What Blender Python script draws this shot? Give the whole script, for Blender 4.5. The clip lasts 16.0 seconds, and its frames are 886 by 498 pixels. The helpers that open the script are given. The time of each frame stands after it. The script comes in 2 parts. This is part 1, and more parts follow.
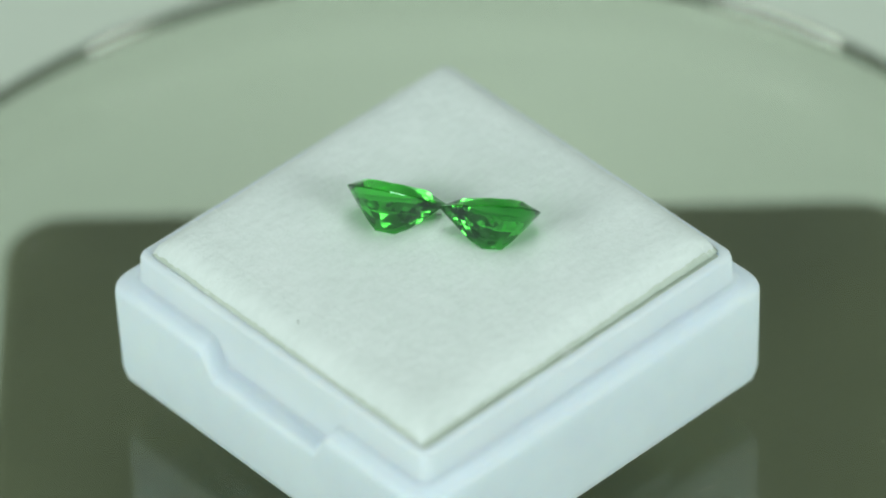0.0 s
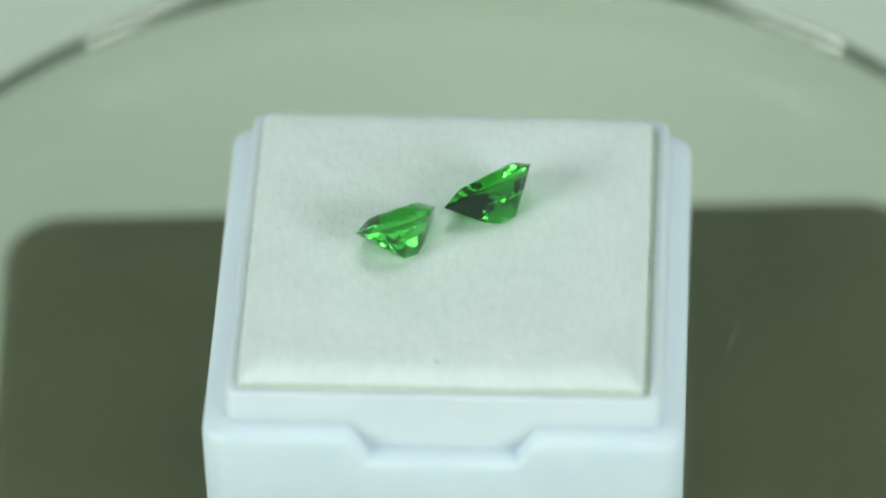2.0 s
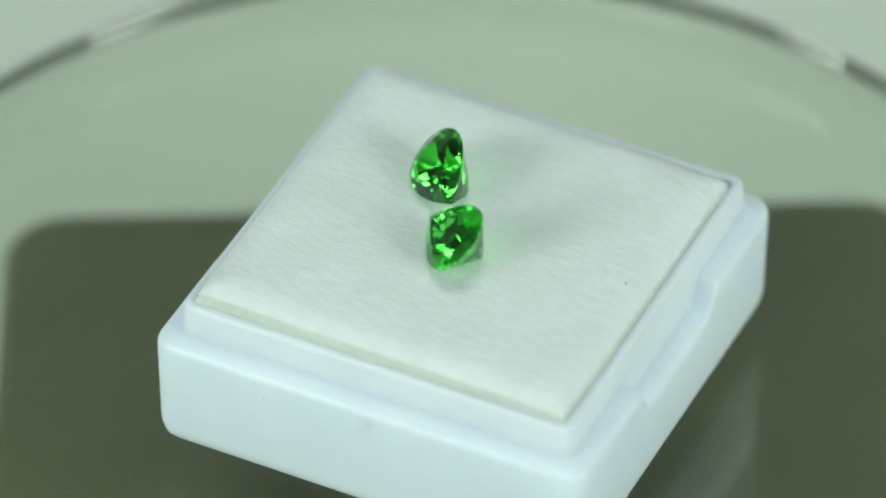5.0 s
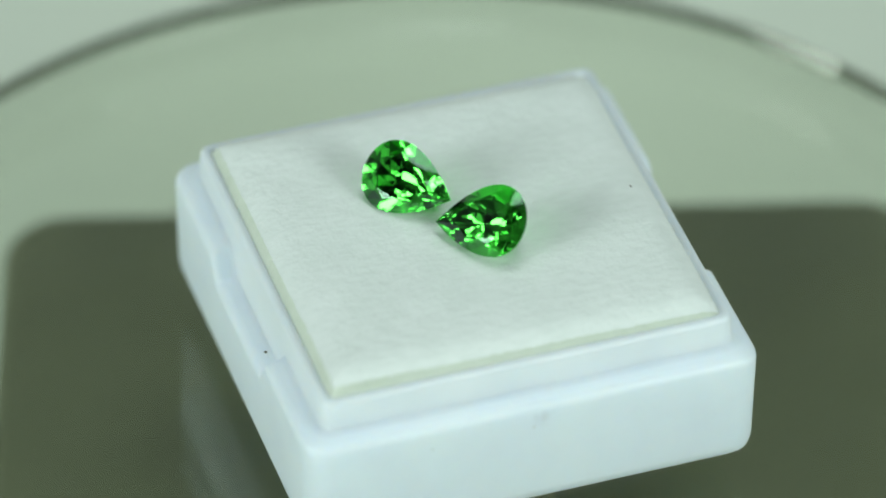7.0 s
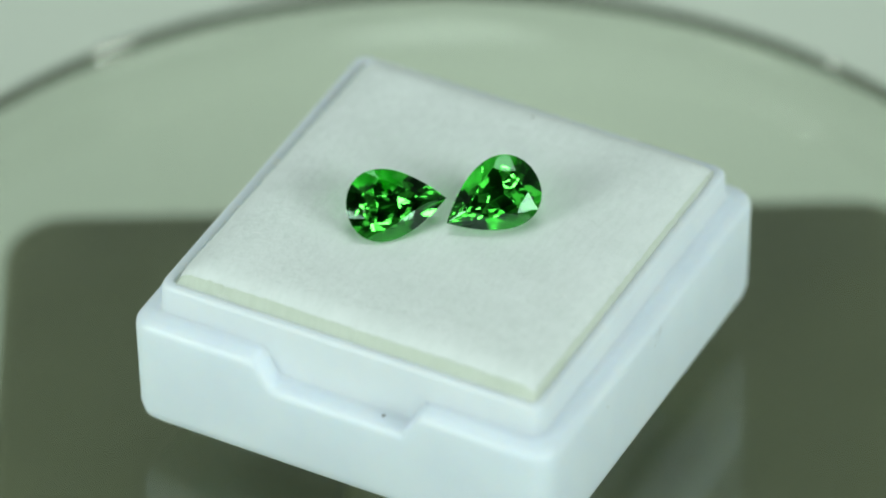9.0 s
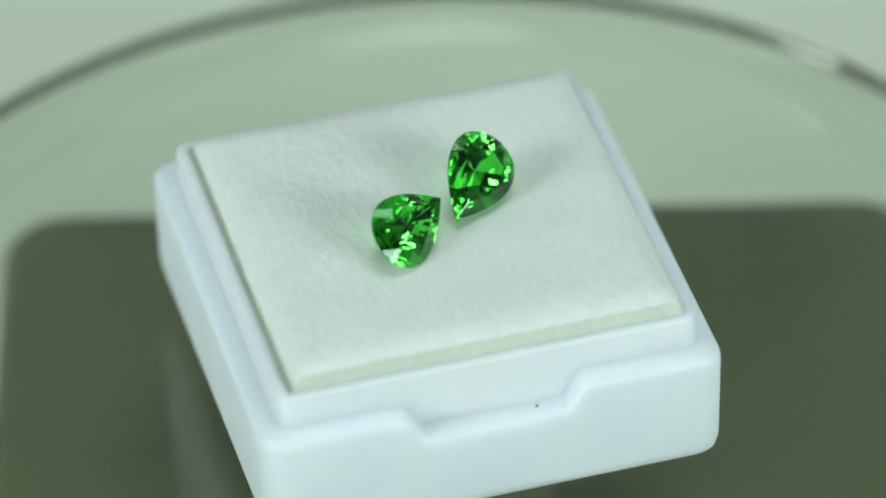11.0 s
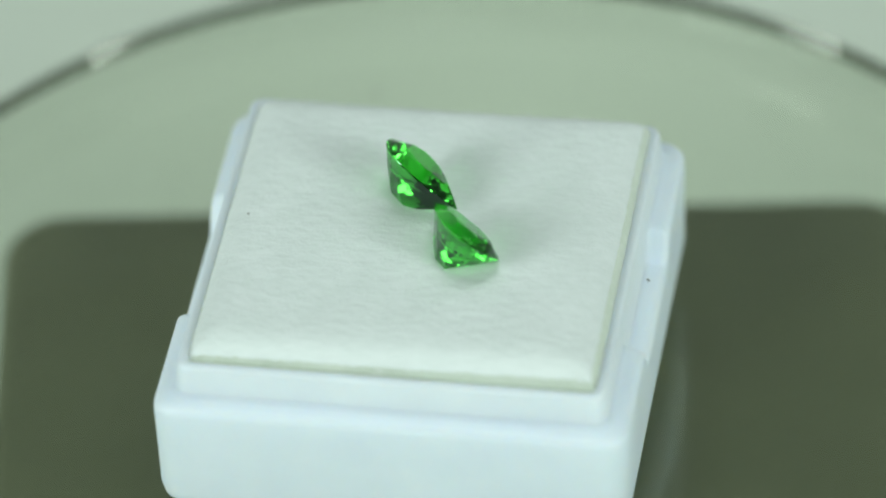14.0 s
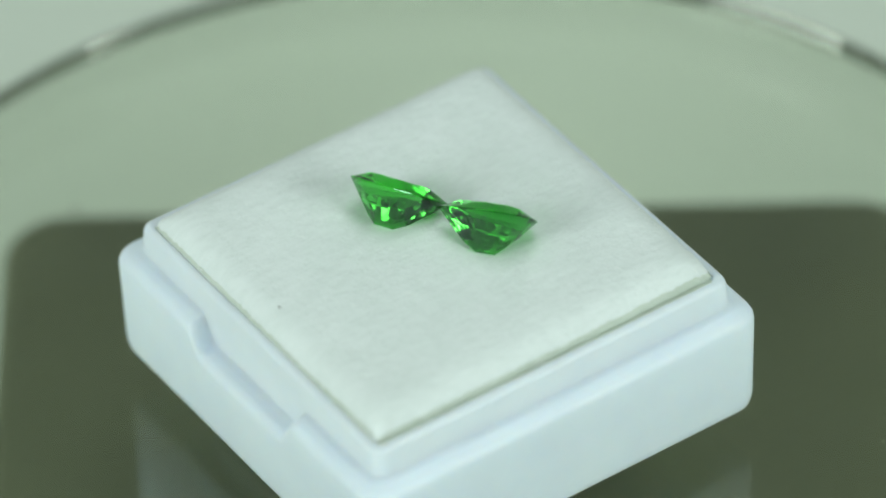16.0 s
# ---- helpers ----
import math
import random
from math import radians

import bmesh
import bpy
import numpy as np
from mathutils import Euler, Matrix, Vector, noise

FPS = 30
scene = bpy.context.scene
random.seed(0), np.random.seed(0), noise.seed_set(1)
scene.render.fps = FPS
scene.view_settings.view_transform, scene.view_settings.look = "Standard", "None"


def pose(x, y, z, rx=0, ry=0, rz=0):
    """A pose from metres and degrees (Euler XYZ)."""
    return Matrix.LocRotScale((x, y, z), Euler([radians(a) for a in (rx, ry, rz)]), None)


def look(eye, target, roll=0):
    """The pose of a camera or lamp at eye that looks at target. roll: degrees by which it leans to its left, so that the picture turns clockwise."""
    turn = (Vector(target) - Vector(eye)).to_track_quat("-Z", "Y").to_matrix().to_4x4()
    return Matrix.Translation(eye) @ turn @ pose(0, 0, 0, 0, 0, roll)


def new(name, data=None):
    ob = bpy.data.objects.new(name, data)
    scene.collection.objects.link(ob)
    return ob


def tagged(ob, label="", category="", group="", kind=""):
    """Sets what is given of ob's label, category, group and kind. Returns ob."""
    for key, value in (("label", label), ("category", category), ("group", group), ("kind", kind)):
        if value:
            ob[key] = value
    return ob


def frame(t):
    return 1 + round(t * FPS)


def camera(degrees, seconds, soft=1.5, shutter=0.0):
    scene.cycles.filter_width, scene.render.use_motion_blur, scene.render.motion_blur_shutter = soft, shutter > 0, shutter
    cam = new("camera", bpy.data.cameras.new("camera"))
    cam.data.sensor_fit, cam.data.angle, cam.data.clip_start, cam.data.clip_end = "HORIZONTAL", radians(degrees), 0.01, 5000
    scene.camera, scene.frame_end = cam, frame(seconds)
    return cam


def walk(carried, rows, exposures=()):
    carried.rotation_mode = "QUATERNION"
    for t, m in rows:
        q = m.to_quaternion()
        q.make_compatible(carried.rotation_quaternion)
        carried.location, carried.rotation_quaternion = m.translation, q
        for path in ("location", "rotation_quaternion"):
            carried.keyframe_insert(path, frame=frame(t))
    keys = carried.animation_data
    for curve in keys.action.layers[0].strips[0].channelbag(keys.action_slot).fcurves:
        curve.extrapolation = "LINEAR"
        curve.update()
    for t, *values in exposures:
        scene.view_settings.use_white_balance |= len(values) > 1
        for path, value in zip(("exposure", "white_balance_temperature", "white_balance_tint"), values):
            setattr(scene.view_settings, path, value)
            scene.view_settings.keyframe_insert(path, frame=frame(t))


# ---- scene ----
MM = 0.001
AIM = Vector((-0.108, 0.0, 49.233)) * MM      # the look-at point, just over the foam
PITCH, FAR = radians(40.325), 0.400
eye = AIM + Vector((0, -math.cos(PITCH), math.sin(PITCH))) * FAR
cam = camera(8.072, 16.0, soft=2.0)
cam.data.dof.use_dof = True
cam.data.dof.focus_distance = 0.398
cam.data.dof.aperture_fstop = 16.5
cam_pose = look(eye, AIM, -1.192)
walk(cam, [(0.0, cam_pose), (16.0, cam_pose)])

# ---- light: two low soft lamps before the turntable, one over it, in an unseen surround ----
scene.view_settings.exposure = 0.03
world = bpy.data.worlds.new("world")
scene.world = world
world.use_nodes = True
bg = world.node_tree.nodes["Background"]
bg.inputs["Color"].default_value = (0.80, 0.95, 0.90, 1)
bg.inputs["Strength"].default_value = 0.3


def area_lamp(name, eye_at, target, sx, sy, watts, colour):
    data = bpy.data.lights.new(name, "AREA")
    data.shape, data.size, data.size_y, data.energy, data.color = "RECTANGLE", sx, sy, watts, colour
    ob = new(name, data)
    ob.matrix_world = look(eye_at, target)
    return ob


GREENISH = (0.855, 1.0, 0.945)
area_lamp("lamp_left", (-0.40, -0.265, 0.24), (0, 0, 0.05), 0.21, 0.25, 1.58, GREENISH)
area_lamp("lamp_right", (0.352, -0.328, 0.24), (0, 0, 0.05), 0.21, 0.23, 1.52, GREENISH)
area_lamp("lamp_over", (0.05, 0.12, 0.68), (0, 0, 0.05), 0.32, 0.28, 1.12, GREENISH)


# ---- materials ----
def material(name):
    m = bpy.data.materials.new(name)
    m.use_nodes = True
    nt = m.node_tree
    return m, nt, nt.nodes["Principled BSDF"]


def node(nt, kind, **vals):
    n = nt.nodes.new(kind)
    for k, v in vals.items():
        n.inputs[k].default_value = v
    return n


def noise_node(nt, coord, scale, detail=4.0, rough=0.55):
    n = node(nt, "ShaderNodeTexNoise", Scale=scale, Detail=detail, Roughness=rough)
    nt.links.new(coord, n.inputs["Vector"])
    return n


def ramp(nt, fac, stops):
    r = nt.nodes.new("ShaderNodeValToRGB")
    while len(r.color_ramp.elements) < len(stops):
        r.color_ramp.elements.new(0.5)
    for e, (p, c) in zip(r.color_ramp.elements, stops):
        e.position, e.color = p, (*c, 1)
    nt.links.new(fac, r.inputs["Fac"])
    return r.outputs["Color"]


def bump(nt, bsdf, height, strength, distance):
    b = node(nt, "ShaderNodeBump", Strength=strength, Distance=distance)
    nt.links.new(height, b.inputs["Height"])
    nt.links.new(b.outputs["Normal"], bsdf.inputs["Normal"])


def coords(nt):
    return nt.nodes.new("ShaderNodeTexCoord").outputs["Object"]


def plastic_material():
    m, nt, b = material("pale_blue_plastic")
    c = coords(nt)
    n = noise_node(nt, c, 160, 3)
    col = ramp(nt, n.outputs["Fac"], [(0.3, (0.755, 0.825, 0.94)), (0.7, (0.805, 0.875, 0.985))])
    # a few brown scuffs on one wall
    for (x, y, z, r, k) in ((-15.0, 6.9, 8.9, 0.26, 0.7), (-15.0, 0.2, 8.9, 0.30, 0.6), (-15.0, -0.4, 9.5, 1.5, 0.2)):
        d = nt.nodes.new("ShaderNodeVectorMath")
        d.operation = "DISTANCE"
        d.inputs[1].default_value = (x * MM, y * MM, z * MM)
        nt.links.new(c, d.inputs[0])
        wob = noise_node(nt, c, 1800, 3)
        add = nt.nodes.new("ShaderNodeMath")
        add.operation = "MULTIPLY_ADD"
        add.inputs[1].default_value = 0.0012 * r
        nt.links.new(wob.outputs["Fac"], add.inputs[0])
        nt.links.new(d.outputs["Value"], add.inputs[2])
        mr = node(nt, "ShaderNodeMapRange")
        mr.inputs["From Min"].default_value = r * 1.1 * MM
        mr.inputs["From Max"].default_value = r * 0.5 * MM
        mr.inputs["To Max"].default_value = k
        nt.links.new(add.outputs[0], mr.inputs["Value"])
        mix = nt.nodes.new("ShaderNodeMix")
        mix.data_type = "RGBA"
        nt.links.new(mr.outputs["Result"], mix.inputs["Factor"])
        nt.links.new(col, mix.inputs["A"])
        mix.inputs["B"].default_value = (0.34, 0.30, 0.24, 1)
        col = mix.outputs["Result"]
    nt.links.new(col, b.inputs["Base Color"])
    b.inputs["Roughness"].default_value = 0.42
    b.inputs["Subsurface Weight"].default_value = 0.45
    b.inputs["Subsurface Radius"].default_value = (0.9, 1.05, 1.25)
    b.inputs["Subsurface Scale"].default_value = 0.0014
    bump(nt, b, noise_node(nt, c, 700, 3).outputs["Fac"], 0.15, 0.0001)
    return m


def foam_material(name, low, high):
    m, nt, b = material(name)
    c = coords(nt)
    n = noise_node(nt, c, 260, 4)
    col = ramp(nt, n.outputs["Fac"], [(0.3, low), (0.7, high)])
    nt.links.new(col, b.inputs["Base Color"])
    b.inputs["Roughness"].default_value = 0.95
    b.inputs["Specular IOR Level"].default_value = 0.15
    b.inputs["Sheen Weight"].default_value = 0.15
    b.inputs["Subsurface Weight"].default_value = 0.3
    b.inputs["Subsurface Radius"].default_value = (1.0, 1.0, 1.0)
    b.inputs["Subsurface Scale"].default_value = 0.0008
    # a knitted grain: short soft rows
    mp = nt.nodes.new("ShaderNodeMapping")
    mp.inputs["Scale"].default_value = (2600, 800, 900)
    nt.links.new(c, mp.inputs["Vector"])
    rows = noise_node(nt, mp.outputs["Vector"], 1.0, 3, 0.6)
    fuzz = noise_node(nt, c, 3200, 3, 0.7)
    add = nt.nodes.new("ShaderNodeMath")
    nt.links.new(rows.outputs["Fac"], add.inputs[0])
    nt.links.new(fuzz.outputs["Fac"], add.inputs[1])
    bump(nt, b, add.outputs[0], 0.30, 0.0002)
    shade = ramp(nt, rows.outputs["Fac"], [(0.32, (0.95, 0.955, 0.95)), (0.62, (1.0, 1.0, 1.0))])
    mix = nt.nodes.new("ShaderNodeMix")
    mix.data_type, mix.blend_type = "RGBA", "MULTIPLY"
    mix.inputs[0].default_value = 1.0
    nt.links.new(col, mix.inputs[6])
    nt.links.new(shade, mix.inputs[7])
    nt.links.new(mix.outputs[2], b.inputs["Base Color"])
    return m


def plain_material(name, colour):
    m, nt, b = material(name)
    b.inputs["Base Color"].default_value = (*colour, 1)
    b.inputs["Roughness"].default_value = 0.8
    return m


def gem_material():
    m, nt, b = material("green_garnet")
    b.inputs["Base Color"].default_value = (0.085, 0.86, 0.072, 1)
    b.inputs["Specular Tint"].default_value = (0.58, 0.86, 0.69, 1)
    b.inputs["Roughness"].default_value = 0.0
    b.inputs["IOR"].default_value = 1.76
    b.inputs["Transmission Weight"].default_value = 1.0
    return m


def edge_material():
    m, nt, b = material("acrylic_edge")
    b.inputs["Base Color"].default_value = (0.925, 0.975, 0.875, 1)
    b.inputs["Specular Tint"].default_value = (0.92, 0.93, 0.90, 1)
    b.inputs["Roughness"].default_value = 0.04
    b.inputs["IOR"].default_value = 1.5
    b.inputs["Transmission Weight"].default_value = 1.0
    return m


def clear_material(name, colour, gloss):
    """Clear sheet: light goes straight through it, tinted, and a small share is mirrored."""
    m, nt, b = material(name)
    nt.nodes.remove(b)
    clear, mirror, mix = (nt.nodes.new(k) for k in ("ShaderNodeBsdfTransparent", "ShaderNodeBsdfGlossy", "ShaderNodeMixShader"))
    clear.inputs["Color"].default_value = (*colour, 1)
    mirror.inputs["Roughness"].default_value = 0.0
    mix.inputs["Fac"].default_value = gloss
    nt.links.new(clear.outputs[0], mix.inputs[1])
    nt.links.new(mirror.outputs[0], mix.inputs[2])
    nt.links.new(mix.outputs[0], nt.nodes["Material Output"].inputs["Surface"])
    return m


def base_material():
    m, nt, b = material("dark_olive_plastic")
    c = coords(nt)
    n = noise_node(nt, c, 120, 4)
    nt.links.new(ramp(nt, n.outputs["Fac"], [(0.3, (0.110, 0.115, 0.067)), (0.7, (0.129, 0.134, 0.080))]), b.inputs["Base Color"])
    b.inputs["Roughness"].default_value = 0.6
    b.inputs["Specular IOR Level"].default_value = 0.25
    return m


def table_material():
    m, nt, b = material("pale_green_table")
    c = coords(nt)
    n = noise_node(nt, c, 14, 4)
    nt.links.new(ramp(nt, n.outputs["Fac"], [(0.3, (0.72, 0.775, 0.685)), (0.7, (0.76, 0.815, 0.725))]), b.inputs["Base Color"])
    b.inputs["Roughness"].default_value = 0.6
    bump(nt, b, noise_node(nt, c, 900, 3).outputs["Fac"], 0.1, 0.0002)
    return m


def surround_material(name, k):
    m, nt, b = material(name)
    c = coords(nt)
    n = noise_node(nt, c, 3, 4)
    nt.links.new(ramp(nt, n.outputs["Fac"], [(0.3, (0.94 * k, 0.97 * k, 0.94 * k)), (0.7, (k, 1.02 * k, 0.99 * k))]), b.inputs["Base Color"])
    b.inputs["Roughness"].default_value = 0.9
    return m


PLASTIC, GEM = plastic_material(), gem_material()
FOAM, CORE = foam_material("white_foam", (0.815, 0.865, 0.855), (0.865, 0.91, 0.905)), foam_material("cream_foam", (0.64, 0.70, 0.60), (0.72, 0.77, 0.68))
FIBRE, DUST, GRIT = plain_material("white_fibre", (0.85, 0.87, 0.85)), plain_material("grey_dust", (0.28, 0.29, 0.24)), plain_material("dark_grit", (0.08, 0.07, 0.05))
DISC, EDGE = clear_material("clear_acrylic", (0.962, 0.987, 0.935), 0.092), edge_material()
BASE, TABLE = base_material(), table_material()
# tones of the unseen surround: pale for soft light, grey and dark for gem contrast
PALE_SURROUND, GREY_SURROUND, DARK_SURROUND = surround_material("pale_surround", 0.66), surround_material("grey_surround", 0.36), surround_material("dark_surround", 0.035)


# ---- mesh helpers ----
def finish(name, bm, mat, smooth=None):
    me = bpy.data.meshes.new(name)
    bm.to_mesh(me)
    bm.free()
    me.materials.append(mat)
    if smooth is not None:
        me.polygons.foreach_set("use_smooth", [True] * len(me.polygons))
        me.set_sharp_from_angle(angle=radians(smooth))
    return me


def part(name, bm, mat, parent, label="", smooth=None):
    ob = new(name, finish(name, bm, mat, smooth))
    ob.parent = parent
    return tagged(ob, label)


def rounded_ring(h, r, side):
    """Points round a square of half-size h with corner radius r; side: the places along each side."""
    pts = []
    for k in range(4):
        c, s = (1, 0, -1, 0)[k], (0, 1, 0, -1)[k]
        row = [(x, -h) for x in side]
        for a in range(0, 6):
            ang = radians(-90 + 90 * a / 5)
            row.append((h - r + r * math.cos(ang), -(h - r) + r * math.sin(ang)))
        pts += [(c * x - s * y, s * x + c * y) for x, y in row]
    return pts


def loft(rings, cap_first=True, cap_last=True):
    bm = bmesh.new()
    rows = [[bm.verts.new(Vector(p) * MM) for p in ring] for ring in rings]
    n = len(rows[0])
    for a, b in zip(rows, rows[1:]):
        for i in range(n):
            j = (i + 1) % n
            bm.faces.new((a[i], a[j], b[j], b[i]))
    if cap_first:
        bm.faces.new(list(reversed(rows[0])))
    if cap_last:
        bm.faces.new(rows[-1])
    return bm


def slab(sx, sy, z0, z1):
    bm = bmesh.new()
    bmesh.ops.create_cube(bm, size=1.0, matrix=Matrix.Translation((0, 0, (z0 + z1) / 2)) @ Matrix.Diagonal((sx, sy, z1 - z0, 1)))
    return bm


# ---- the turning frame: a vertical axis, with the disc leaning a little on it ----
LIP = 50.0                                     # height of the box's rim over the table, mm
DISC_TOP = -13.0                               # the disc under the rim, mm
OFF = Vector((0.544, -1.312, 0.0))             # the box beside the axis, mm
LEAN = Euler((radians(1.201), radians(0.081), 0)).to_matrix().to_4x4()
FRAME = Matrix.Translation(OFF * MM) @ LEAN @ Matrix.Translation((0, 0, DISC_TOP * MM))
UP = -DISC_TOP                                 # rim height in the turning frame, mm


def turn_angle(t):
    w = 2 * math.pi * t / 16.38
    return -46.962 + 21.980 * t - 0.82 * math.cos(w) + 0.10 * math.sin(w)


def turning_pose(t):
    return Matrix.Translation((0, 0, LIP * MM)) @ pose(0, 0, 0, 0, 0, turn_angle(t)) @ FRAME


# ---- the table, and an unseen surround added to shape the light ----
def build_surroundings():
    table = new("tabletop", finish("tabletop", slab(1.3, 1.7, -0.03, 0.0), TABLE))
    table.location = (0, -0.2, 0)
    tagged(table, "pale grey-green matt tabletop under the turntable", "table", kind="structure")
    dark = "unseen dark panel on the camera side, added to darken gem reflections"
    for name, x, y, sx, sy, mat, label in (
            # unseen bright back, added so soft light reaches the gems from behind
            ("surround_north", 0, 0.66, 1.4, 0.02, PALE_SURROUND, "unseen white back panel, added to light the gems from behind"),
            # unseen sides, greyed so the gem facets reflect less light
            ("surround_east", 0.66, 0.25, 0.02, 0.8, GREY_SURROUND, "unseen grey side panel, toned down to keep gem reflections dark"),
            ("surround_west", -0.66, 0.25, 0.02, 0.8, GREY_SURROUND, "unseen grey side panel, toned down to keep gem reflections dark"),
            # unseen dark panels round the camera, added so the gems mirror darkness
            ("surround_south", 0, -1.06, 1.4, 0.02, DARK_SURROUND, dark),
            ("surround_south_east", 0.66, -0.60, 0.02, 0.9, DARK_SURROUND, dark),
            ("surround_south_west", -0.66, -0.60, 0.02, 0.9, DARK_SURROUND, dark)):
        ob = new(name, finish(name, slab(sx, sy, -0.03, 0.9), mat))
        ob.location = (x, y, 0)
        tagged(ob, label, "wall", kind="structure")
    # unseen tops: grey over the turntable, dark over the camera, to dim gem reflections
    for y, sy, mat, label in ((0.25, 0.8, GREY_SURROUND, "unseen grey top panel, toned down to keep gem reflections dark"), (-0.61, 0.92, DARK_SURROUND, "unseen dark top panel on the camera side, added to darken gem reflections")):
        ceiling = new("ceiling", finish("ceiling", slab(1.4, sy, 0.9, 0.92), mat))
        ceiling.location = (0, y, 0)
        tagged(ceiling, label, "ceiling", kind="structure")


# ---- turntable ----
def build_base():
    base = new("turntable")
    tagged(base, "dark olive plastic turntable base with rounded corners", "turntable")
    side = [-22, -10, 0, 10, 22]
    top = LIP - 22.4
    prof = [(29.2, 3, 0.0), (30.2, 4, 0.6), (30.5, 4, 2.0), (30.5, 4, top - 1.2), (30.2, 4, top - 0.4), (29.5, 3.6, top)]
    part("housing", loft([[(x * 1.04 + 1.2, y, z) for x, y in rounded_ring(h, r, side)] for h, r, z in prof]), BASE, base, smooth=40)
    bm = bmesh.new()
    bmesh.ops.create_cone(bm, cap_ends=True, segments=48, radius1=7 * MM, radius2=6 * MM, depth=8.6 * MM,
                          matrix=Matrix.Translation((0, 0, (top + 4.2) * MM)))
    part("hub", bm, BASE, base, "round dark hub carrying the disc", smooth=40)
    return base


def build_disc():
    disc = new("display_disc")
    tagged(disc, "clear greenish acrylic display disc with a rounded edge", "disc")
    rad, n = 44.5, 256
    prof = [(rad - 0.34, -2.6), (rad - 0.2, -2.5), (rad - 0.14, -2.35), (rad, -0.45), (rad - 0.06, -0.22), (rad - 0.2, -0.06), (rad - 0.4, 0.0)]
    def ring(r, z):
        return [(r * math.cos(2 * math.pi * i / n) - OFF.x, r * math.sin(2 * math.pi * i / n) - OFF.y, z) for i in range(n)]

    # the clear sheet, and the bent light of its margin and edge
    inner = rad - 3.2
    bm = bmesh.new()
    for r, z in ((inner, 0.0), (rad - 0.34, -2.6)):
        bm.faces.new([bm.verts.new(Vector(p) * MM) for p in ring(r, z)])
    part("plate", bm, DISC, disc)
    edge = part("polished_edge", loft([ring(r, z) for r, z in prof] + [ring(inner, 0.0)], cap_first=False, cap_last=False), EDGE, disc, "polished round edge", smooth=5)
    edge.visible_shadow = False
    # specks of dust and lint lying on the plate
    rnd = random.Random(4)
    spots = [(18.4, 5.4, 1.5, 0.08, 75), (18.3, -13.2, 0.35, 0.3, 0), (19.9, -11.6, 0.35, 0.3, 10), (16.7, -10.8, 0.7, 0.35, 40), (-30.0, -10.0, 0.6, 0.5, 0)]
    for i in range(26):
        a, r = rnd.uniform(0, 6.283), rnd.uniform(20, 42)
        spots.append((r * math.cos(a), r * math.sin(a), rnd.uniform(0.06, 0.16), rnd.uniform(0.05, 0.12), rnd.uniform(0, 180)))
    for x, y, sx, sy, a in spots:
        bm = bmesh.new()
        bmesh.ops.create_icosphere(bm, subdivisions=1, radius=1.0)
        for v in bm.verts:
            v.co *= rnd.uniform(0.75, 1.2)
        bm.transform(Matrix.Translation(((x - OFF.x) * MM, (y - OFF.y) * MM, 0.03 * MM)) @ pose(0, 0, 0, 0, 0, a) @ Matrix.Diagonal((sx * MM / 2, sy * MM / 2, 0.03 * MM, 1)))
        part("dust_speck", bm, DUST, disc, "pale speck of dust")
    return disc


# ---- gem box ----
RAMP = [4.2, 4.5, 4.75, 5.0, 5.25, 5.5, 5.75, 6.0, 6.4, 8.0, 10.0]
SIDE = [-x for x in reversed(RAMP)] + [-2, 0, 2] + RAMP


def notch(x, y):
    """How far the ledge is cut away on two opposite sides, 0 to 1, with a short ramp at each end."""
    if abs(y) < 13 or abs(x) > 8:
        return 0.0
    k = min(1.0, max(0.0, (6.0 - abs(x)) / 1.5))
    return k * k * (3 - 2 * k)


def speck(name, place, size, mat, parent, label):
    bm = bmesh.new()
    bmesh.ops.create_icosphere(bm, subdivisions=1, radius=size / 2 * MM)
    for v in bm.verts:
        v.co *= 0.8 + 0.4 * noise.random()
    bm.transform(Matrix.Translation(Vector(place) * MM))
    return part(name, bm, mat, parent, label)


def build_box():
    box = new("gem_box")
    tagged(box, "open pale blue-white plastic gem box filled with foam", "box")
    led, cut = -2.28, 1.9
    prof = [(13.7, 1.2, -10.75, 0), (14.4, 1.35, -10.55, 0), (14.8, 1.5, -10.1, 0), (14.93, 1.5, -9.4, 0), (15.0, 1.5, led - 1.5, 1),
            (15.0, 1.5, led - 0.75, 1), (14.96, 1.5, led - 0.5, 1), (14.84, 1.45, led - 0.27, 1), (14.63, 1.35, led - 0.1, 1), (14.35, 1.2, led - 0.03, 1),
            (14.05, 1.0, led, 1), (13.82, 0.92, led + 0.08, 1), (13.67, 0.88, led + 0.25, 1), (13.6, 0.85, led + 0.5, 1),
            (13.53, 0.8, -0.35, 0), (13.48, 0.8, -0.15, 0), (13.36, 0.75, -0.03, 0), (13.22, 0.65, 0.0, 0),
            (13.0, 0.5, 0.0, 0), (12.86, 0.4, -0.08, 0), (12.78, 0.35, -0.3, 0), (12.6, 0.3, -9.3, 0)]
    rings = [[(x, y, z + UP - cut * k * notch(x, y)) for x, y in rounded_ring(h, r, SIDE)] for h, r, z, k in prof]
    part("body", loft(rings[:13], cap_last=False), PLASTIC, box, smooth=38)
    part("rim", loft(rings[12:], cap_first=False), PLASTIC, box, "thin raised rim round the foam", smooth=38)
    speck("grit_speck", (-2.85, 14.0, UP + led - cut + 0.03), 0.22, GRIT, box, "dark speck of grit")
    foot = [(10.6, 1.0, 0.0, 0), (10.9, 1.2, 0.25, 0), (10.9, 1.2, UP - 10.7, 0)]
    part("foot", loft([[(x, y, z) for x, y in rounded_ring(h, r, [-9, -4, 0, 4, 9])] for h, r, z, k in foot]), PLASTIC, box, smooth=38)
    return box


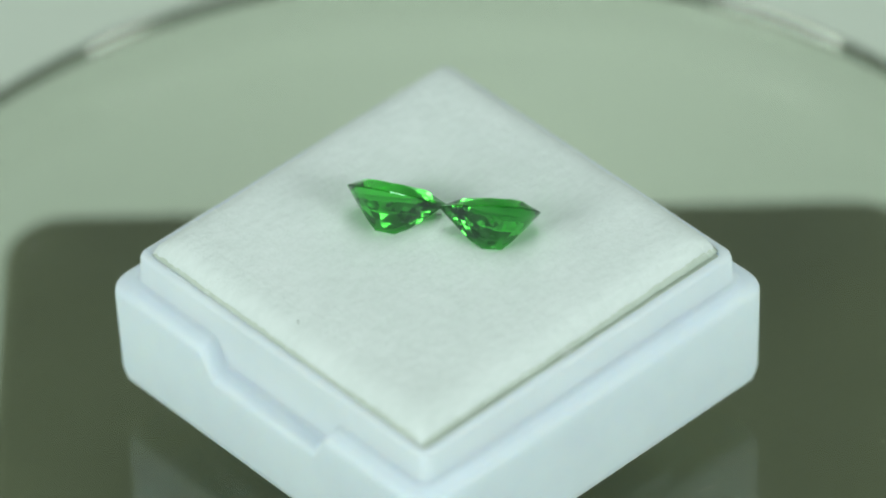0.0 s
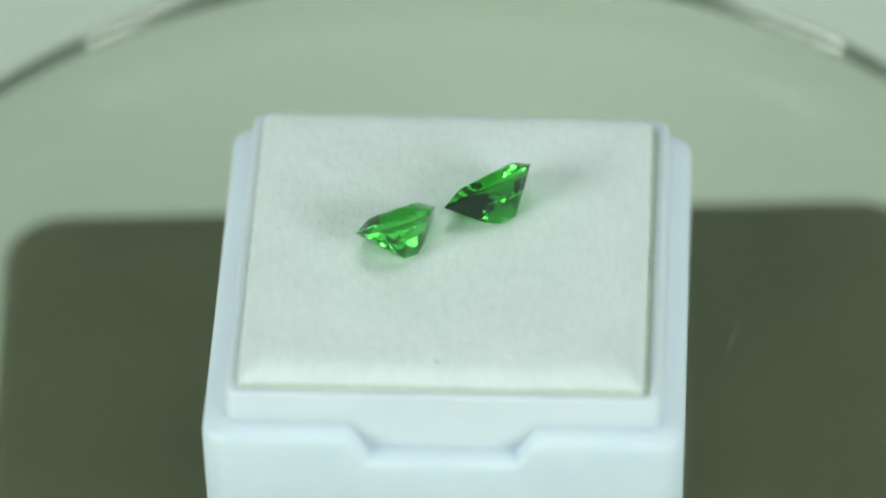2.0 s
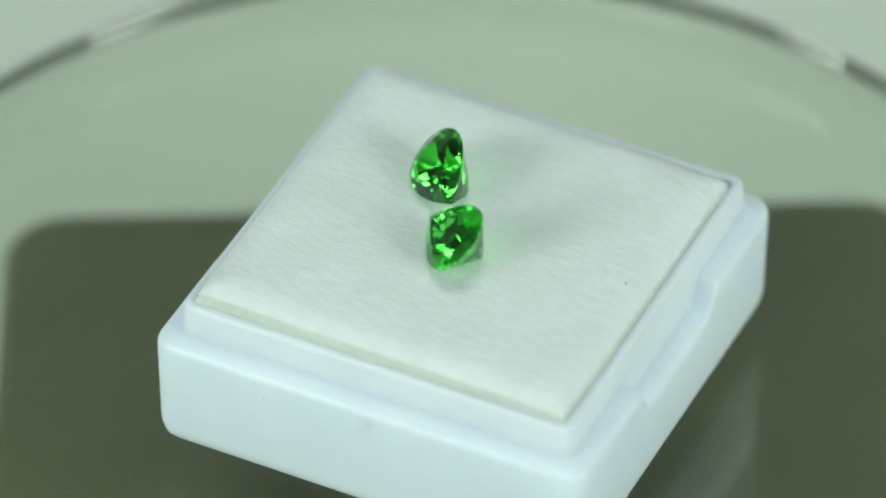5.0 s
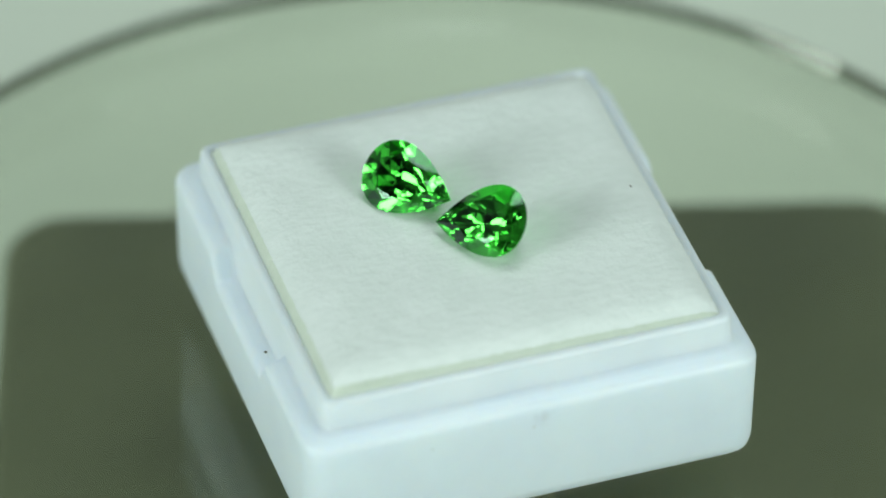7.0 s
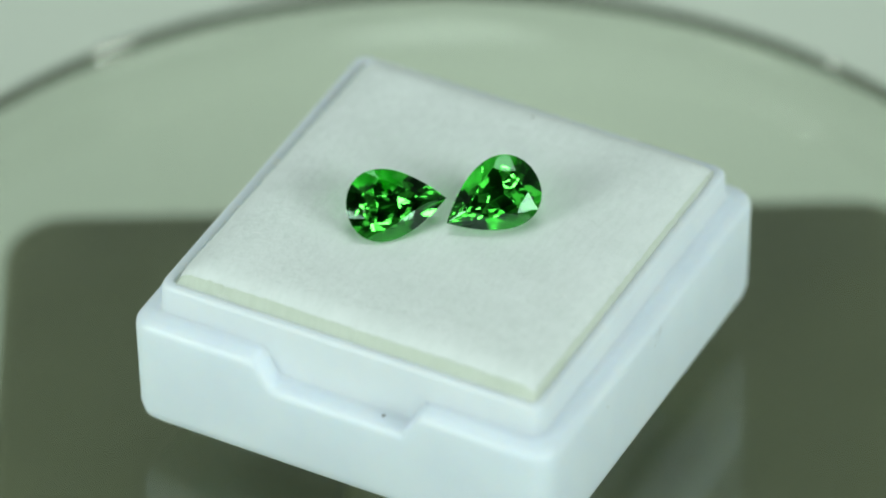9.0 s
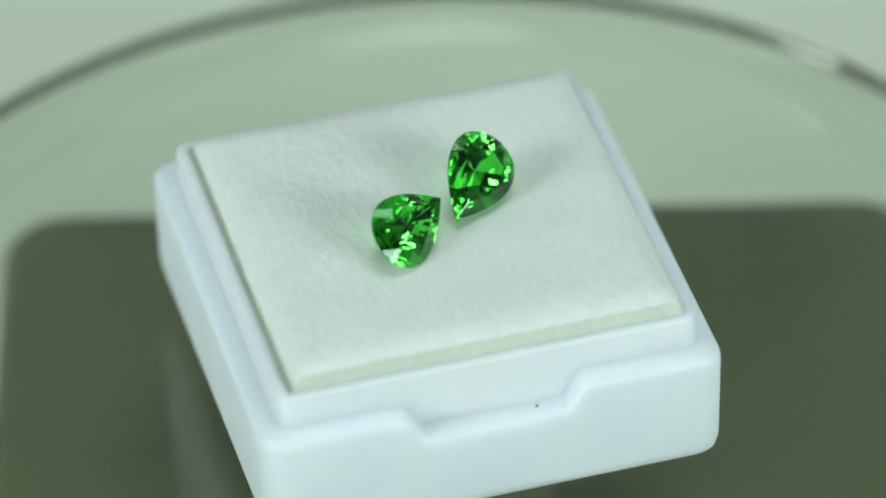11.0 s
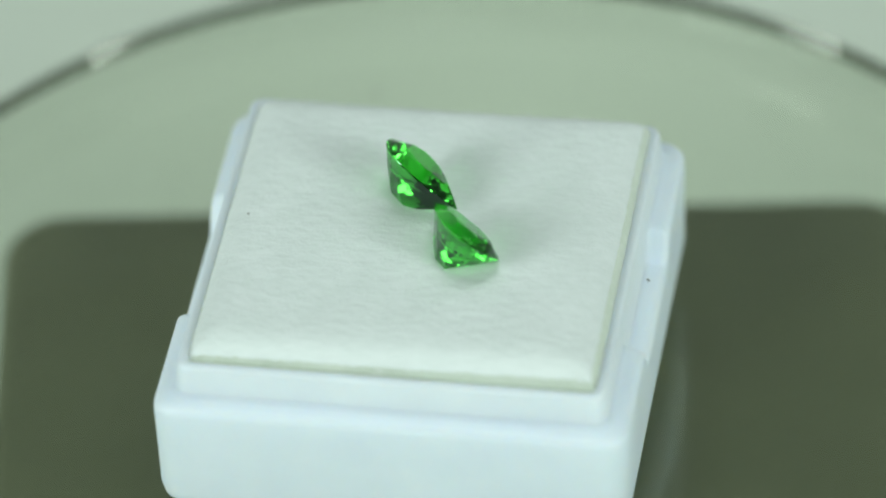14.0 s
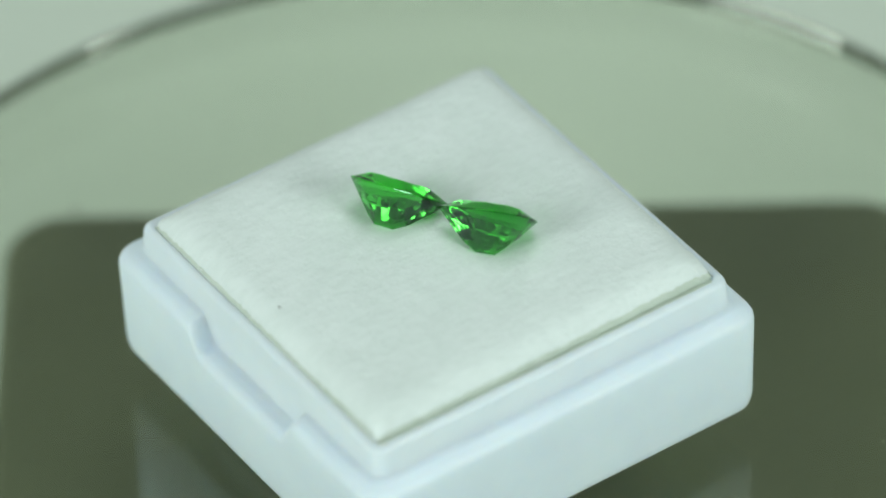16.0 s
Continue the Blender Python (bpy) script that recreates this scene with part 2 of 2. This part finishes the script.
# the pad's edge on each side: half-size, drop of the shoulder, sharpness of the shoulder
EDGES = {"-x": (12.74, 0.76, 20), "+x": (12.43, 0.98, 18), "-y": (12.74, 0.88, 20), "+y": (12.56, 0.63, 18)}


def foam_height(x, y):
    """The foam's top over the rim, mm: nearly flat, with its own shoulder on each side."""
    hx, dx, px = EDGES["-x" if x < 0 else "+x"]
    hy, dy, py = EDGES["-y" if y < 0 else "+y"]
    drop = math.hypot(dx * min(1.0, abs(x) / hx) ** px, dy * min(1.0, abs(y) / hy) ** py)
    wave = noise.noise(Vector((x * 0.22, y * 0.22, 3.0))) * 0.10
    fuzz = noise.noise(Vector((x * 1.9, y * 1.1, 7.0))) * 0.030 + noise.noise(Vector((x * 5.2, y * 3.0, 1.0))) * 0.022
    return 1.26 + 0.012 * y - drop + wave + fuzz


def fold(i, n):
    """Grid places from -1 to 1, closer together towards the edges."""
    a = 2 * i / n - 1
    return 0.32 * a + 0.68 * math.sin(a * math.pi / 2)


def build_foam():
    foam = new("foam_pad")
    tagged(foam, "white soft foam pad filling the gem box", "foam pad")
    n = 150
    bm = bmesh.new()
    grid = []
    for j in range(n + 1):
        row = []
        for i in range(n + 1):
            x, y = fold(i, n), fold(j, n)
            x, y = x * EDGES["-x" if x < 0 else "+x"][0], y * EDGES["-y" if y < 0 else "+y"][0]
            if i in (0, n):
                x += 0.09 * noise.noise(Vector((x, y * 3.1, 2.0)))
            if j in (0, n):
                y += 0.09 * noise.noise(Vector((x * 3.1, y, 5.0)))
            row.append(bm.verts.new((x * MM, y * MM, (UP + foam_height(x, y)) * MM)))
        grid.append(row)
    for j in range(n):
        for i in range(n):
            bm.faces.new((grid[j][i], grid[j][i + 1], grid[j + 1][i + 1], grid[j + 1][i]))
    edge = [grid[0][i] for i in range(n + 1)] + [grid[j][n] for j in range(1, n + 1)] + [grid[n][i] for i in range(n - 1, -1, -1)] + [grid[j][0] for j in range(n - 1, 0, -1)]
    # the side goes down into the box and meets its wall under the rim
    loops = [edge]
    for inset, z in ((1.003, None), (1.0, -0.26), (1.0, -0.36), (0.985, -9.2)):
        ring = []
        for v in edge:
            x, y = v.co.x * inset, v.co.y * inset
            if z is None:
                ring.append(bm.verts.new((x, y, v.co.z - 0.15 * MM)))
            else:
                hx, hy = EDGES["-x" if x < 0 else "+x"][0], EDGES["-y" if y < 0 else "+y"][0]
                # an open gap is left along one side
                wide = 12.45 if v.co.x > 12.2 * MM and z == -0.26 else 12.98
                ring.append(bm.verts.new((x * wide / hx, y * 12.98 / hy, (UP + z) * MM)))
        loops.append(ring)
    n_top = len(bm.faces)
    for top_ring, low in zip(loops, loops[1:]):
        for i in range(len(edge)):
            j = (i + 1) % len(edge)
            bm.faces.new((top_ring[j], top_ring[i], low[i], low[j]))
    bm.faces.new(list(reversed(loops[-1])))
    bm.faces.ensure_lookup_table()
    core = bm.copy()
    core.faces.ensure_lookup_table()
    bmesh.ops.delete(core, geom=core.faces[:n_top], context="FACES")
    bmesh.ops.delete(bm, geom=bm.faces[n_top:], context="FACES")
    part("cover", bm, FOAM, foam, "soft white brushed top of the pad", smooth=70)
    part("core", core, CORE, foam, "cream-coloured cut side of the foam", smooth=70)
    speck("grit_speck", (-0.4, -11.3, UP + foam_height(-0.4, -11.3)), 0.16, GRIT, foam, "dark speck of grit")
    speck("lint_speck", (12.4, 4.8, UP + foam_height(12.4, 4.8) + 0.03), 0.16, FIBRE, foam, "bright white speck of lint")
    # loose fibres standing off the foam
    rnd = random.Random(11)
    bm = bmesh.new()
    for k in range(520):
        if k % 4:
            e = rnd.uniform(-12.2, 12.2)
            x, y = rnd.choice([(e, 12.2), (e, -12.2), (12.2, e), (-12.2, e)])
            x, y = x + rnd.uniform(-0.4, 0.4), y + rnd.uniform(-0.4, 0.4)
        else:
            x, y = rnd.uniform(-12, 12), rnd.uniform(-12, 12)
        p = Vector((x, y, UP + foam_height(x, y) - 0.03))
        a, up, length, w = rnd.uniform(0, 6.283), rnd.uniform(0.1, 0.8), rnd.uniform(0.25, 0.8), rnd.uniform(0.010, 0.02)
        d = Vector((math.cos(a), math.sin(a), up)).normalized()
        side = Vector((-math.sin(a), math.cos(a), 0)) * w
        rows = []
        for s in range(4):
            f = s / 3
            c = p + d * length * f + Vector((0, 0, -0.35 * length * f * f)) + side * rnd.uniform(-2, 2) * f
            q = w * (1 - 0.7 * f)
            rows.append([bm.verts.new((c + side.normalized() * q) * MM), bm.verts.new((c - side.normalized() * q) * MM), bm.verts.new((c + Vector((0, 0, q * 1.6))) * MM)])
        for r0, r1 in zip(rows, rows[1:]):
            for i in range(3):
                bm.faces.new((r0[i], r0[(i + 1) % 3], r1[(i + 1) % 3], r1[i]))
    for tx, ty, lift in ((10.6, -12.6, 0.35), (12.7, -0.7, 0.3), (-6.9, -12.7, 0.3), (9.1, 12.7, 0.25)):
        for k in range(28):
            a, length, w = rnd.uniform(0, 6.283), rnd.uniform(0.3, 0.8), 0.014
            p = Vector((tx + rnd.uniform(-0.35, 0.35), ty + rnd.uniform(-0.2, 0.2), UP + rnd.uniform(0.0, lift)))
            d = Vector((math.cos(a), math.sin(a), rnd.uniform(-0.2, 0.7))).normalized() * length
            s = Vector((-math.sin(a), math.cos(a), 0)) * w
            q = [bm.verts.new(c * MM) for c in (p + s, p - s, p + Vector((0, 0, 2 * w)), p + d)]
            for i, j in ((0, 1), (1, 2), (2, 0)):
                bm.faces.new((q[i], q[j], q[3]))
    tagged(part("lint", bm, FIBRE, foam, "fine loose white fibres"), kind="stuff")
    return foam


# ---- gems ----
def pear(length, width, phi, f=1.0):
    """A point of the pear's outline; phi 0 is the tip. f draws it in towards the middle."""
    mid = 0.05 * length
    x = -math.cos(phi) * length / 2
    y = math.sin(phi) * abs(math.sin(phi / 2)) ** 0.95 * width / 2 / 0.777
    return mid + (x - mid) * f, y * f


def gem_bmesh(length, width, crown, depth):
    """A pear cut: table, star, kite and girdle facets above, two tiers of pavilion facets and a keel below."""
    bm = bmesh.new()
    n = 32
    mid = Vector((0.05 * length, 0.0))

    def outline(phi, f=1.0):
        return Vector(pear(length, width, phi, f))

    def vert(p, z):
        return bm.verts.new((p.x * MM, p.y * MM, z * MM))

    def ring(f, z, odd, count, slim=1.0):
        """A ring of the outline drawn in by f, and by slim across its width."""
        rows = [outline((k + (0.5 if odd else 0.0)) * 2 * math.pi / count, f) for k in range(count)]
        return [vert(Vector((p.x, p.y * slim)), z) for p in rows]

    # every kite lies in one plane, level along the girdle: z = crown - slope * way out
    planes = []
    for k in range(8):
        phi = k * math.pi / 4
        t, g = outline(phi, 0.58), outline(phi)
        along = outline(phi + 0.02) - outline(phi - 0.02) if k else Vector((0, 1))
        out = Vector((-along.y, along.x)).normalized()
        out = out if out.dot(g - t) > 0 else -out
        planes.append((t, out, (crown - 0.04) / out.dot(g - t)))
    star = []
    for k in range(8):
        (t0, o0, s0), (t1, o1, s1) = planes[k], planes[(k + 1) % 8]
        ray = outline((k + 0.5) * math.pi / 4) - mid
        lead = s0 * o0.dot(ray) - s1 * o1.dot(ray)
        rest = s0 * o0.dot(t0 - mid) - s1 * o1.dot(t1 - mid)
        f = rest / lead if abs(lead) > 1e-4 else 0.78
        f = min(0.88, max(0.70, f))
        p = mid + ray * f
        z = 0.5 * (2 * crown - s0 * o0.dot(p - t0) - s1 * o1.dot(p - t1))
        star.append(vert(p, min(crown * 0.86, max(crown * 0.40, z))))
    table = ring(0.58, crown, False, 8)
    upper = ring(1.0, 0.04, False, n)
    lower = ring(1.0, -0.04, False, n)
    pav = ring(0.68, -depth * 0.46, True, 16, 0.88)
    deep = ring(0.43, -depth * 0.78, False, 8, 0.72)
    # the bottom ends in a short keel
    c0, c1 = (bm.verts.new(((0.05 * length + d) * MM, 0, -depth * MM)) for d in (-0.62, 0.62))

    def face(kind, *verts):
        bm.faces.new(verts).material_index = kind

    face(0, *table)
    for k in range(8):
        j = (k + 1) % 8
        around = [upper[(4 * k + a) % n] for a in range(5)]
        face(1, table[j], table[k], star[k])
        face(1, table[k], star[k - 1], around[0], star[k])
        for a in range(4):
            u0, u1 = (4 * k + a) % n, (4 * k + a + 1) % n
            face(1, star[k], around[a], around[a + 1])
            face(2, upper[u0], lower[u0], lower[u1], upper[u1])
            face(3, lower[u0], pav[(2 * k + a // 2) % 16], lower[u1])
        for h in (2 * k, 2 * k + 1):
            face(3, lower[2 * h], pav[h - 1], pav[h])
        # the lower tiers: short facets to a small ring, then broad ones to the keel
        face(3, pav[2 * k - 1], pav[2 * k], deep[k])
        face(3, pav[2 * k], pav[2 * k + 1], deep[k])
        face(3, pav[2 * k + 1], deep[j], deep[k])
        end = c1 if 2 <= k <= 5 else c0
        face(3, deep[k], deep[j], end)
        if k in (2, 6):
            face(3, deep[k], c0, c1)
    bmesh.ops.recalc_face_normals(bm, faces=bm.faces)
    return bm


def gem_frame(tip, along, normal, length):
    """The gem's pose in the turning axes from its tip, its long axis and its table's normal, mm."""
    u = Vector(along).normalized()
    nz = Vector(normal)
    nz = (nz - u * nz.dot(u)).normalized()
    v = nz.cross(u)
    c = Vector(tip) + u * length / 2
    m = Matrix(((u.x, v.x, nz.x, c.x * MM), (u.y, v.y, nz.y, c.y * MM), (u.z, v.z, nz.z, c.z * MM), (0, 0, 0, 1)))
    return FRAME.inverted() @ m


def build_gem(tip, along, normal, length, width, crown, depth):
    bm = gem_bmesh(length, width, crown, depth)
    bm.transform(gem_frame(tip, along, normal, length))
    gem = new("gemstone")
    for kind, name in enumerate(("table_facet", "crown", "girdle", "pavilion")):
        piece = bm.copy()
        bmesh.ops.delete(piece, geom=[f for f in piece.faces if f.material_index != kind], context="FACES")
        for f in piece.faces:
            f.material_index = 0
        part(name, piece, GEM, gem)
    bm.free()
    return tagged(gem, "green pear-cut faceted gemstone lying tip to tip on foam", "gemstone", group="pair of green gemstones")


build_surroundings()
turntable_base = build_base()
turntable_disc = build_disc()
gem_box = build_box()
foam_pad = build_foam()
gem_a = build_gem((0.089, -0.49, 3.064), (0.778, 0.627, 0.035), (-0.47, 0.544, 0.695), 6.445, 4.656, 0.625, 2.52)
gem_b = build_gem((-0.573, 0.722, 2.152), (-0.617, -0.726, 0.303), (-0.338, 0.593, 0.73), 6.48, 4.718, 0.656, 2.50)


def motions():
    rows = [(k * 0.25, turning_pose(k * 0.25)) for k in range(65)]
    for thing in (turntable_disc, gem_box, foam_pad, gem_a, gem_b):
        walk(thing, rows)


motions()
